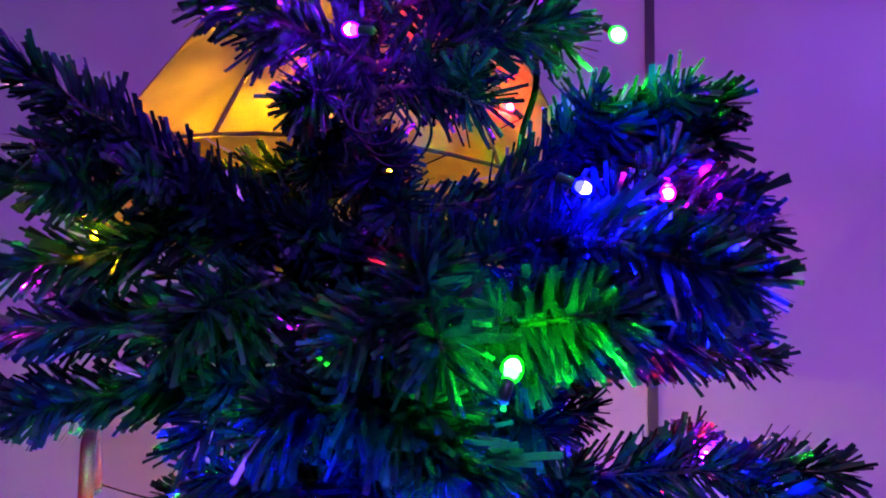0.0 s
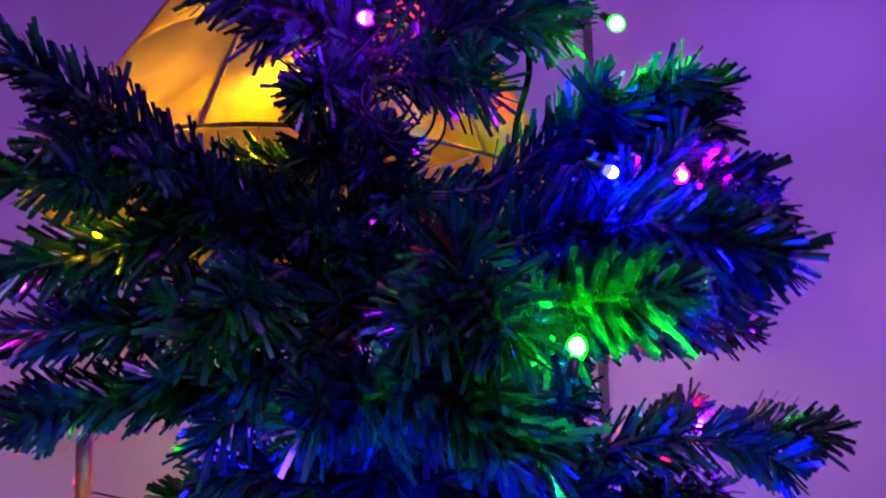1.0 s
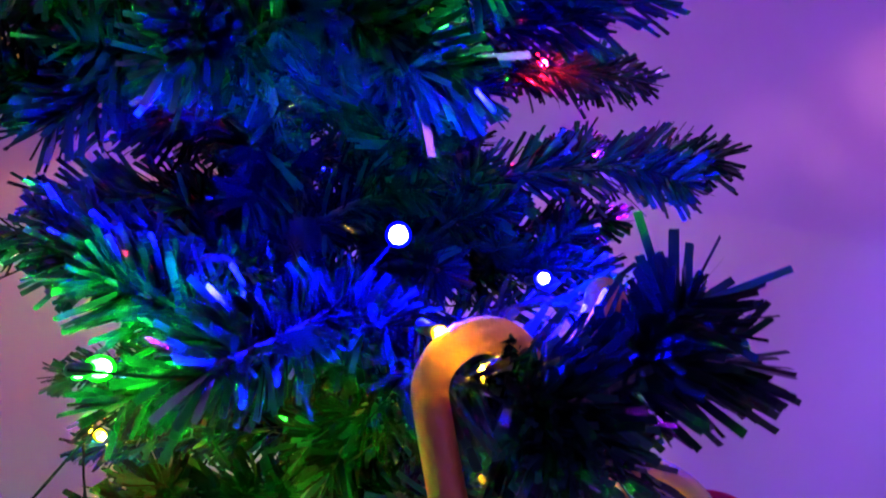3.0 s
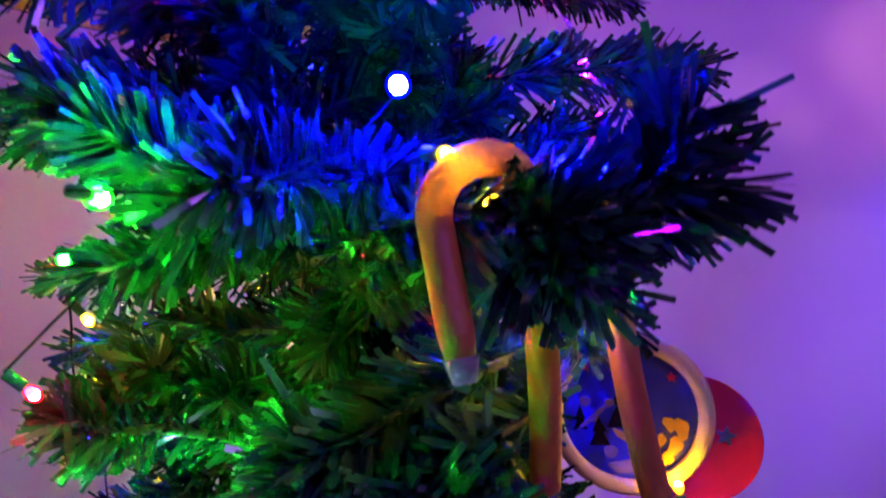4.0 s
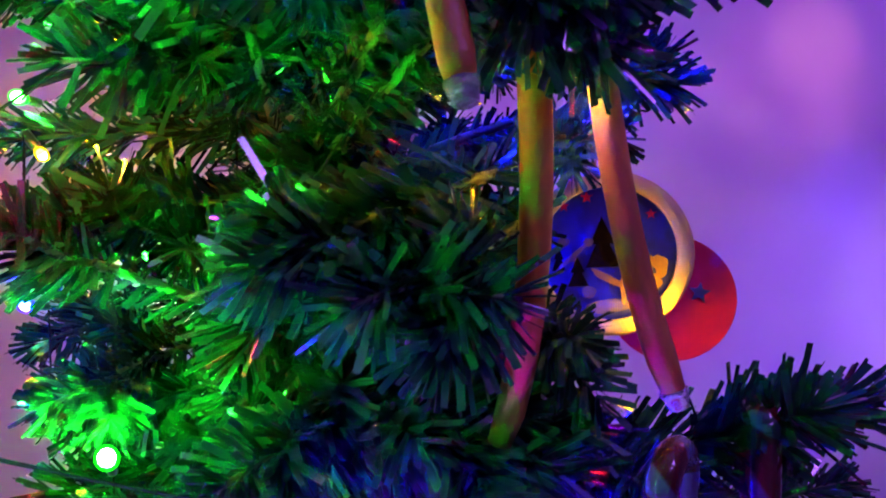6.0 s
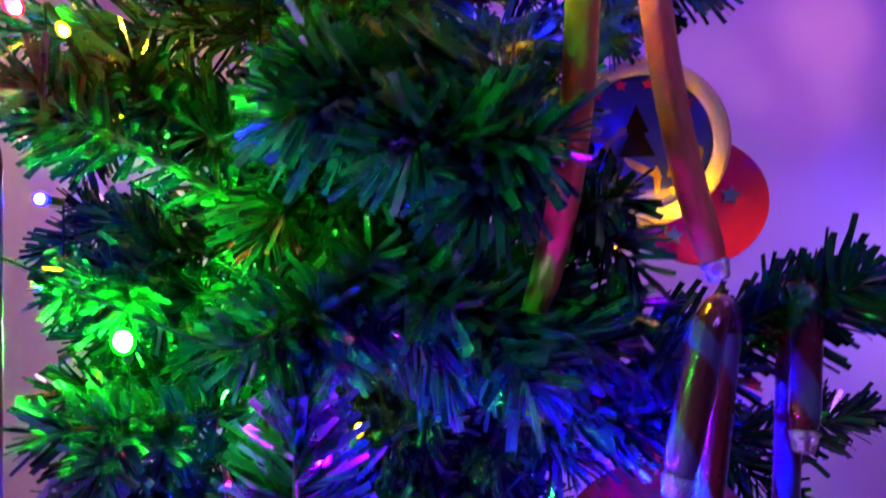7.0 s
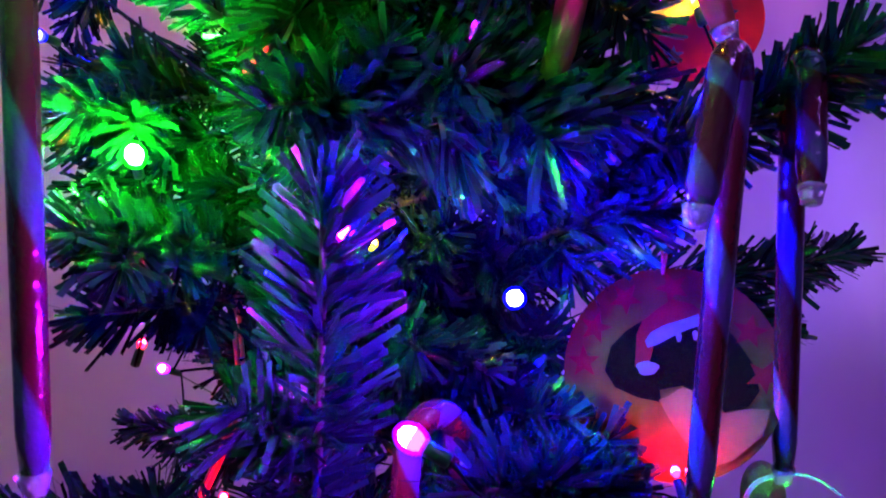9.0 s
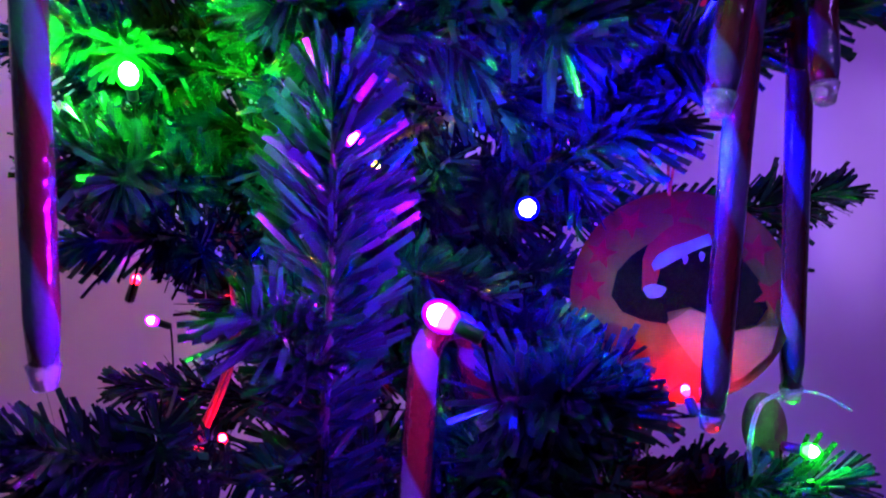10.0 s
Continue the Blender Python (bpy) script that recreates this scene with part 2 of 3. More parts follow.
CROWN = [
    ((0.073, 0.492, 1.712), (-0.003, 0.407, 1.718), 31),
    ((0.079, 0.493, 1.713), (0.195, 0.473, 1.732), 31),
    ((0.074, 0.505, 1.701), (0.151, 0.480, 1.678), 31),
    ((0.069, 0.520, 1.682), (0.054, 0.437, 1.670), 29),
    ((0.077, 0.497, 1.734), (0.082, 0.413, 1.740), 29),
    ((0.105, 0.473, 1.520), (0.053, 0.410, 1.493), 29),
    ((0.071, 0.439, 1.511), (0.141, 0.385, 1.497), 29),
    ((0.091, 0.445, 1.500), (0.169, 0.396, 1.488), 29),
    ((0.068, 0.538, 1.569), (-0.004, 0.467, 1.481), 28),
    ((0.041, 0.528, 1.593), (0.021, 0.413, 1.546), 29),
    ((0.094, 0.533, 1.523), (0.187, 0.457, 1.504), 29),
    ((0.074, 0.502, 1.753), (0.139, 0.442, 1.740), 29),
]
MIDDLE = [
    ((0.135, 0.428, 1.286), (0.180, 0.396, 1.286), 27),
    ((0.146, 0.384, 1.387), (0.195, 0.353, 1.379), 29),
    ((0.155, 0.385, 1.375), (0.177, 0.368, 1.356), 27),
    ((0.136, 0.417, 1.380), (0.233, 0.349, 1.391), 30),
    ((0.132, 0.512, 1.421), (0.078, 0.367, 1.390), 29),
    ((0.122, 0.536, 1.404), (0.020, 0.459, 1.371), 28),
    ((0.124, 0.579, 1.386), (-0.045, 0.616, 1.382), 24),
    ((0.125, 0.603, 1.344), (-0.040, 0.639, 1.340), 24),
    ((0.162, 0.457, 1.334), (0.094, 0.424, 1.294), 29),
    ((0.186, 0.448, 1.338), (0.088, 0.425, 1.291), 31),
    ((0.197, 0.442, 1.318), (0.117, 0.418, 1.279), 31),
    ((0.220, 0.514, 1.416), (0.300, 0.477, 1.392), 26),
    ((0.211, 0.490, 1.374), (0.230, 0.417, 1.345), 19),
    ((0.189, 0.516, 1.292), (0.207, 0.409, 1.271), 23),
    ((0.106, 0.589, 1.313), (0.002, 0.508, 1.326), 28),
    ((0.089, 0.630, 1.292), (-0.031, 0.668, 1.274), 24),
]
LOWER = [
    ((0.091, 0.518, 1.245), (0.229, 0.441, 1.239), 30),
    ((0.087, 0.607, 1.253), (-0.008, 0.611, 1.251), 27),
    ((0.089, 0.616, 1.215), (-0.011, 0.629, 1.196), 27),
    ((0.083, 0.637, 1.236), (-0.006, 0.645, 1.225), 26),
    ((0.186, 0.528, 1.216), (0.334, 0.417, 1.251), 29),
    ((0.149, 0.535, 1.230), (0.080, 0.446, 1.223), 28),
    ((0.094, 0.531, 1.227), (0.213, 0.432, 1.226), 31),
    ((0.116, 0.559, 1.036), (0.105, 0.452, 1.211), 34),
    ((0.086, 0.596, 1.190), (0.010, 0.517, 1.189), 27),
    ((0.088, 0.619, 1.168), (0.013, 0.552, 1.157), 26),
    ((0.089, 0.628, 1.281), (0.003, 0.557, 1.244), 27),
    ((0.086, 0.612, 1.047), (-0.007, 0.524, 1.087), 29),
    ((0.217, 0.546, 1.006), (0.181, 0.447, 1.103), 28),
    ((0.267, 0.594, 1.176), (0.448, 0.551, 1.192), 26),
    ((0.263, 0.546, 1.037), (0.353, 0.485, 1.041), 26),
    ((0.210, 0.561, 1.185), (0.250, 0.458, 1.199), 29),
    ((0.167, 0.573, 1.223), (0.214, 0.491, 1.220), 28),
]
LOWEST = [
    ((0.156, 0.622, 1.107), (0.063, 0.652, 1.153), 22),
    ((0.163, 0.666, 1.072), (0.013, 0.764, 1.089), 24),
    ((0.175, 0.584, 1.095), (0.233, 0.477, 1.090), 22),
    ((0.171, 0.612, 1.149), (0.198, 0.529, 1.127), 26),
    ((0.110, 0.627, 1.021), (0.127, 0.479, 1.038), 29),
    ((0.055, 0.627, 1.020), (0.019, 0.520, 1.042), 29),
    ((0.261, 0.572, 1.004), (0.315, 0.465, 1.015), 28),
    ((0.198, 0.589, 1.065), (0.173, 0.471, 1.057), 29),
    ((0.146, 0.640, 1.171), (0.163, 0.546, 1.183), 28),
]
INNER = [
    ((0.129, 0.618, 1.469), (0.074, 0.489, 1.492), 28),
    ((0.129, 0.615, 1.490), (0.169, 0.486, 1.500), 28),
    ((0.136, 0.617, 1.472), (0.212, 0.527, 1.466), 26),
    ((0.115, 0.621, 1.462), (0.046, 0.510, 1.445), 28),
    ((0.136, 0.619, 1.462), (0.167, 0.487, 1.427), 28),
    ((0.101, 0.616, 1.512), (0.012, 0.526, 1.508), 28),
    ((0.129, 0.613, 1.504), (0.106, 0.491, 1.519), 28),
    ((0.150, 0.594, 1.382), (0.111, 0.494, 1.337), 28),
    ((0.163, 0.594, 1.356), (0.198, 0.486, 1.321), 28),
    ((0.144, 0.601, 1.324), (0.150, 0.469, 1.292), 28),
    ((0.172, 0.609, 1.390), (0.242, 0.513, 1.373), 24),
]
SHADED = [
    ((0.047, 0.578, 1.625), (-0.087, 0.553, 1.657), 28),
    ((0.055, 0.577, 1.574), (-0.080, 0.558, 1.572), 28),
    ((0.058, 0.568, 1.670), (-0.034, 0.556, 1.670), 27),
    ((0.065, 0.538, 1.651), (0.042, 0.484, 1.645), 26),
    ((0.065, 0.546, 1.620), (0.034, 0.484, 1.599), 28),
    ((0.073, 0.550, 1.607), (0.137, 0.506, 1.611), 28),
    ((0.070, 0.555, 1.586), (0.060, 0.477, 1.558), 28),
    ((0.102, 0.599, 1.484), (-0.028, 0.527, 1.469), 28),
    ((0.102, 0.602, 1.467), (-0.074, 0.586, 1.452), 24),
    ((0.081, 0.609, 1.441), (-0.011, 0.550, 1.438), 24),
    ((0.171, 0.613, 1.468), (0.282, 0.549, 1.463), 24),
    ((0.183, 0.596, 1.438), (0.261, 0.516, 1.431), 24),
]
INNER_LOW = [
    ((0.041, 0.532, 1.306), (0.002, 0.493, 1.325), 25),
    ((0.175, 0.596, 1.356), (0.138, 0.500, 1.361), 28),
    ((0.188, 0.597, 1.317), (0.228, 0.500, 1.328), 24),
    ((0.158, 0.612, 1.273), (0.129, 0.498, 1.249), 28),
    ((0.178, 0.609, 1.260), (0.200, 0.488, 1.248), 28),
    ((0.159, 0.633, 1.187), (0.179, 0.530, 1.197), 28),
    ((0.154, 0.638, 1.155), (0.161, 0.522, 1.139), 28),
    ((0.151, 0.631, 1.213), (0.233, 0.537, 1.181), 26),
    ((0.167, 0.641, 1.185), (0.181, 0.553, 1.160), 28),
    ((0.167, 0.646, 1.145), (0.183, 0.548, 1.102), 28),
    ((0.160, 0.641, 1.212), (0.091, 0.562, 1.192), 28),
    ((0.179, 0.645, 1.112), (0.242, 0.545, 1.121), 24),
    ((0.191, 0.613, 1.165), (0.245, 0.536, 1.142), 24),
]
BESIDE = [
    ((0.127, 0.536, 1.310), (0.089, 0.507, 1.262), 28),
    ((0.092, 0.555, 1.329), (0.125, 0.505, 1.272), 28),
    ((0.115, 0.552, 1.257), (0.079, 0.532, 1.251), 24),
    ((0.181, 0.438, 1.305), (0.147, 0.417, 1.263), 28),
    ((0.187, 0.586, 1.129), (0.223, 0.495, 1.108), 22),
    ((0.207, 0.614, 1.198), (0.269, 0.554, 1.188), 24),
    ((0.188, 0.626, 1.157), (0.227, 0.546, 1.166), 24),
    ((0.164, 0.369, 1.390), (0.174, 0.348, 1.360), 19),
    ((0.181, 0.377, 1.380), (0.211, 0.383, 1.354), 22),
    ((0.283, 0.549, 1.043), (0.312, 0.511, 1.043), 22),
]
FILL = [
    ((0.151, 0.506, 1.579), (0.272, 0.426, 1.590), 29),
    ((0.157, 0.531, 1.565), (0.286, 0.486, 1.566), 28),
    ((0.069, 0.519, 1.645), (0.101, 0.490, 1.612), 26),
    ((0.067, 0.525, 1.621), (0.065, 0.482, 1.584), 26),
    ((0.076, 0.519, 1.606), (0.112, 0.482, 1.567), 28),
    ((0.067, 0.526, 1.658), (0.090, 0.476, 1.662), 24),
    ((0.248, 0.494, 1.079), (0.152, 0.458, 1.095), 33),
    ((0.093, 0.472, 1.396), (0.025, 0.437, 1.427), 31),
    ((0.069, 0.473, 1.434), (0.000, 0.456, 1.445), 29),
    ((0.075, 0.523, 1.593), (0.086, 0.473, 1.547), 28),
]


tree = thing("christmas_tree", (0.30, 0.70, 0.0), "dark green artificial Christmas tree with flat tinsel needles", "christmas tree")
trunk_line = smooth_line(TRUNK_LINE, 8)
part("trunk", tube(bmesh.new(), trunk_line, lambda s: 0.019 - 0.011 * s, 12), BARK, tree, "dark trunk wrapped in green tape")
stand = bmesh.new()
for k in range(4):
    a = math.radians(45 + 90 * k)
    tube(stand, [Vector((0.30 + math.cos(a) * r, 0.70 + math.sin(a) * r, z)) for r, z in ((0.0, 0.16), (0.10, 0.10), (0.20, 0.03), (0.23, 0.012))], 0.012, 8)
part("stand", stand, STEM, tree, "dark metal tree stand")


def trunk_near(z):
    return min(trunk_line, key=lambda p: abs(p.z - z)).copy()


def needles(line, length, rng, per_metre=3300):
    """Flat blunt needles round a stem, leaning to its tip: two quads each, bent and twisted."""
    verts, faces = [], []
    steps = [(line[i + 1] - line[i]).length for i in range(len(line) - 1)]
    total = sum(steps)
    for _ in range(int(total * per_metre)):
        s = rng.random() ** 0.9 * total
        i, run = 0, 0.0
        while i < len(steps) - 1 and run + steps[i] < s:
            run += steps[i]
            i += 1
        way = (line[i + 1] - line[i]).normalized()
        root = line[i] + way * (s - run)
        u = s / total
        side = way.orthogonal().normalized()
        side.rotate(Matrix.Rotation(rng.uniform(0, 2 * math.pi), 3, way))
        lean = rng.gauss(0.64, 0.11) + 0.32 * max(0.0, u - 0.82) / 0.18
        go = (side * math.cos(lean) + way * math.sin(lean)).normalized()
        size = length * rng.uniform(0.72, 1.08) * (1.0 - 0.34 * max(0.0, u - 0.75) / 0.25)
        if rng.random() < 0.04:
            size *= 1.25
        half = rng.uniform(0.0010, 0.0016)
        flat = way - go * way.dot(go)
        flat = (flat.normalized() if flat.length > 0.01 else go.orthogonal().normalized())
        flat.rotate(Matrix.Rotation(rng.gauss(0.0, 0.7), 3, go))
        curl = (way * rng.uniform(0.0, 0.35) + Vector((0, 0, rng.uniform(-0.18, 0.04))) + go.cross(flat) * rng.uniform(-0.10, 0.10)) * size
        base = len(verts)
        for f, w in ((0.03, 0.6), (0.5, 1.0), (1.0, 0.92)):
            c = root + go * size * f + curl * f * f * 0.5
            verts += [c - flat * half * w, c + flat * half * w]
        faces += [(base, base + 1, base + 3, base + 2), (base + 2, base + 3, base + 5, base + 4)]
    return verts, faces


stems = []


def branch(base, tip, length, rng, lift=0.0, density=1.0):
    base, tip = Vector(base), Vector(tip)
    tip -= (tip - base).normalized() * 0.011
    middle = (base + tip) / 2 + Vector((0, 0, lift)) + Vector([rng.uniform(-0.010, 0.010) for _ in range(3)])
    root = trunk_near(base.z - 0.012)
    density *= 0.5 if length < 19 else 1.0
    line = smooth_line([base, middle, tip], 7)
    stems.append([root] + line)
    stem = part("branch", tube(bmesh.new(), [root] + line, lambda s: 0.0026 - 0.0014 * s, 6), STEM, tree)
    verts, faces = needles(line, length / 1000, rng, 2500 * density)
    for k in (5, 9):
        # side twigs give the branch its uneven fan
        way = (line[k + 1] - line[k]).normalized()
        off = way.orthogonal().normalized()
        off.rotate(Matrix.Rotation(rng.uniform(0, 2 * math.pi), 3, way))
        size = (tip - base).length * rng.uniform(0.20, 0.32)
        twig = smooth_line([line[k], line[k] + (way * 0.8 + off * 0.5) * size * 0.5, line[k] + (way * 0.9 + off * 0.75) * size], 4)
        more, extra = needles(twig, length * 0.85 / 1000, rng, 2500 * density)
        faces += [tuple(i + len(verts) for i in f) for f in extra]
        verts += more
    # sparser needles on the inner stretch, back to the trunk
    more, extra = needles([root.lerp(base, 0.25), root.lerp(base, 0.6), base], length * 0.8 / 1000, rng, 1300 * density)
    faces += [tuple(i + len(verts) for i in f) for f in extra]
    verts += more
    data = bpy.data.meshes.new("needles")
    data.from_pydata(verts, [], faces)
    data.materials.append(NEEDLE)
    leaf = new("needles", data)
    leaf.parent = stem
    leaf["kind"] = "stuff"
    return stem


rng = random.Random(7)
for tier, lift in ((UPPER, 0.006), (CROWN, 0.004), (MIDDLE, 0.006), (LOWER, 0.004), (LOWEST, 0.0), (INNER, 0.0), (SHADED, 0.0), (FILL, 0.0), (BESIDE, 0.0), (INNER_LOW, 0.0)):
    for base, tip, length in tier:
        branch(base, tip, length, rng, lift)
# shorter branches that close the dark middle and the far side
for k in range(46):
    z = 1.0 + 0.50 * (k + rng.random()) / 46
    root = trunk_near(z)
    a = math.radians(-40 + 137.5 * k)
    reach = rng.uniform(0.10, 0.15)
    away = Vector((math.cos(a), math.sin(a), rng.uniform(-0.1, 0.25)))
    if away.y < -0.3:
        reach *= 0.62
    if away.x < -0.1:
        reach *= 0.6
    branch(root + away * 0.012, root + away * reach, rng.uniform(26, 34), rng, 0.0, 0.8)
settled(tree)


# ---- the chain of lights ----
LIGHTS_HIGH = [
    ((0.080, 0.420, 1.690), PURPLE, 1.00, (-0.7, 0.1, 0.1)),
    ((0.211, 0.467, 1.714), GREEN, 1.90, (0.55, -0.45, -0.70)),
    ((0.191, 0.408, 1.607), BLUE, 0.90, (0.7, 0.1, -0.25)),
    ((0.230, 0.435, 1.614), MAGENTA, 0.35),
    ((0.166, 0.360, 1.525), GREEN, 0.95, (0.25, 0.3, 0.95)),
    ((0.240, 0.562, 1.558), RED, 1.00, (0.6, -0.3, -0.5)),
    ((-0.055, 0.452, 1.592), YELLOW, 0.35),
    ((0.068, 0.488, 1.523), RED, 0.30),
    ((0.272, 0.570, 1.500), PURPLE, 1.60, (0.4, -0.5, -0.3)),
    ((0.138, 0.415, 1.435), BLUE, 2.20, (-0.2, -0.8, -0.2)),
    ((0.216, 0.501, 1.426), BLUE, 1.00),
    ((0.145, 0.370, 1.400), YELLOW, 0.11, (0.3, -0.8, -0.2)),
    ((0.159, 0.380, 1.391), YELLOW, 0.50, (0.5, -0.3, -0.5)),
    ((0.044, 0.403, 1.392), GREEN, 1.40, (0.2, 0.4, 0.0)),
    ((-0.007, 0.549, 1.386), GREEN, 0.60),
]
LIGHTS_LOW = [
    ((0.007, 0.537, 1.357), YELLOW, 0.90, (0.3, 0.2, -0.4)),
    ((0.011, 0.455, 1.330), RED, 1.00, (0.5, 0.3, -0.5)),
    ((0.039, 0.543, 1.225), GREEN, 4.20, (-0.1, -0.6, 0.5)),
    ((-0.010, 0.598, 1.294), BLUE, 0.40),
    ((0.045, 0.707, 1.128), PURPLE, 0.50),
    ((0.139, 0.533, 1.188), YELLOW, 0.30),
    ((0.180, 0.471, 1.161), BLUE, 1.80, (-0.15, -0.98, 0.0)),
    ((0.121, 0.408, 1.121), PURPLE, 1.50, (-0.75, 0.4, 0.5)),
    ((0.261, 0.490, 1.087), RED, 0.38, (0.1, 0.5, 0.7)),
    ((0.322, 0.485, 1.057), GREEN, 0.60),
    ((0.259, 0.457, 1.282), YELLOW, 0.20, (0.0, 0.35, 0.95)),
    ((0.040, 0.597, 1.145), RED, 0.20),
    ((0.079, 0.607, 1.068), RED, 0.15),
]
# mostly unseen bulbs, added to brighten needles, cane legs and the lampshade
LIGHTS_ADDED = [
    ((0.201, 0.412, 1.366), YELLOW, 0.55, (0.1, -0.35, -0.9)),
    ((0.105, 0.530, 1.560), BLUE, 2.20, (-0.5, -0.8, -0.2)),
    ((0.160, 0.595, 1.180), BLUE, 1.50, (0.1, -0.9, 0.2)),
    ((0.006, 0.562, 1.727), YELLOW, 2.20, (-0.3, 1.0, 0.0)),
    ((-0.041, 0.562, 1.662), YELLOW, 2.40, (-0.1, 1.0, 0.3)),
    ((-0.121, 0.591, 1.463), RED, 0.80, (0.4, -0.75, 0.45)),
    ((0.148, 0.619, 1.744), RED, 1.50),
    ((0.116, 0.476, 1.185), PURPLE, 0.30, (-0.5, -0.3, 0.2)),
    ((0.018, 0.393, 1.256), GREEN, 1.30, (0.95, 0.06, 0.2)),
    ((-0.089, 0.453, 1.565), MAGENTA, 0.35),
    ((0.057, 0.629, 1.697), YELLOW, 0.60, (0.1, 1.0, 0.0)),
]

chain = thing("fairy_lights", LIGHTS_HIGH[0][0], "lit chain of small coloured lights on a dark cable", "fairy lights")
bulb_looks = {}
halo_looks = {colour: halo_shell("lamp_halo_shell", colour) for colour in (PURPLE, GREEN, BLUE, MAGENTA, RED, YELLOW)}


def bulb(where, colour, power, rng, aim=None):
    """A small lamp that throws most of its light ahead of its dome, and little past its socket."""
    key = (colour, power)
    radius = (0.0017 + 0.0003 * min(power, 3.0)) * (1.0 if colour in (YELLOW, RED) else 1.4)
    if key not in bulb_looks:
        strength = BULB_POWER * power * ((0.0024 + 0.0006 * power) / radius) ** 2
        bulb_looks[key] = glowing("lit_lamp_dome", colour, strength * 1.5), glowing("lit_lamp_back", colour, strength * 0.05)
    bm = bmesh.new()
    bmesh.ops.create_uvsphere(bm, u_segments=12, v_segments=8, radius=radius)
    for v in bm.verts:
        v.co.z *= 1.35
    if aim:
        tilt = Vector(aim).to_track_quat("Z", "Y").to_matrix().to_4x4()
    elif colour in (YELLOW, RED):
        tilt = Euler((rng.uniform(-0.9, 0.9), rng.uniform(-0.9, 0.9), 0)).to_matrix().to_4x4()
    else:
        # the dome looks out of the tree
        out = Vector(where) - trunk_near(where[2] + 0.02)
        out = out.normalized() + Vector((rng.uniform(-0.35, 0.35), -0.9, rng.uniform(-0.2, 0.35)))
        tilt = out.to_track_quat("Z", "Y").to_matrix().to_4x4()
    m = Matrix.Translation(where) @ tilt
    for f in bm.faces:
        f.material_index = 0 if f.calc_center_median().z > -0.1 * radius else 1
    bm.transform(m)
    ob = part("bulb", bm, bulb_looks[key][0], chain)
    ob.data.materials.append(bulb_looks[key][1])
    # emissive shell added round the bulb in place of a lens halo
    halo = bmesh.new()
    bmesh.ops.create_uvsphere(halo, u_segments=16, v_segments=10, radius=radius * 1.4)
    for v in halo.verts:
        v.co.z *= 1.3
    halo.transform(m)
    part("halo", halo, halo_looks[colour], ob, "glowing shell for the lamp's coloured halo")
    neck = bmesh.new()
    tube(neck, [m @ Vector((0, 0, z)) for z in (-0.0034, -0.0038, -0.0060, -0.0115, -0.0120)], lambda s: 0.0019 if s < 0.1 else 0.0022 if s < 0.9 else 0.0016, 12)
    part("socket", neck, SOCKET, ob, "dark green lamp socket")
    return m @ Vector((0, 0, -0.0122))


ends = []
for where, colour, power, *aim in LIGHTS_HIGH + LIGHTS_LOW + LIGHTS_ADDED:
    ends.append(bulb(where, colour, power, rng, *aim))
ends.sort(key=lambda p: -p.z)


def way_in(end):
    """From a lamp to the nearest branch and along it to the trunk."""
    stem = min(stems, key=lambda line: min((p - end).length for p in line))
    k = min(range(len(stem)), key=lambda i: (stem[i] - end).length)
    return [end] + [stem[i] + Vector((0.001, 0.002, -0.003)) for i in range(k, -1, -4)]


for a, b in zip(ends, ends[1:]):
    part("cable", tube(bmesh.new(), smooth_line(way_in(a) + way_in(b)[::-1], 4), 0.0006, 6), CABLE, chain)
part("cable", tube(bmesh.new(), smooth_line([(0.166, 0.509, 1.736), (0.168, 0.521, 1.712), (0.161, 0.527, 1.685), (0.158, 0.536, 1.667), (0.150, 0.545, 1.640)], 8), 0.0021, 8), CABLE, chain)
for k in range(4):
    c, r = Vector((0.090 + 0.004 * k, 0.430 + 0.006 * k, 1.654 - 0.002 * k)), 0.0125 + 0.0012 * k
    part("cable", tube(bmesh.new(), [c + Vector((r * math.cos(a), 0.2 * r * math.sin(a), 1.2 * r * math.sin(a))) for a in (math.radians(150 + 14 * j) for j in range(20))], 0.0008, 6), CABLE, chain)
for k in range(2):
    d = Vector((0.003 * k, 0.004 * k, 0.0))
    part("cable", tube(bmesh.new(), smooth_line([Vector(p) + d for p in ((0.085, 0.60, 1.18), (0.083, 0.612, 1.157), (0.085, 0.609, 1.127), (0.080, 0.609, 1.099), (0.067, 0.617, 1.067), (0.05, 0.625, 1.03))], 6), 0.0012, 6), RED_CABLE, chain, "copper-red cable")
settled(chain)


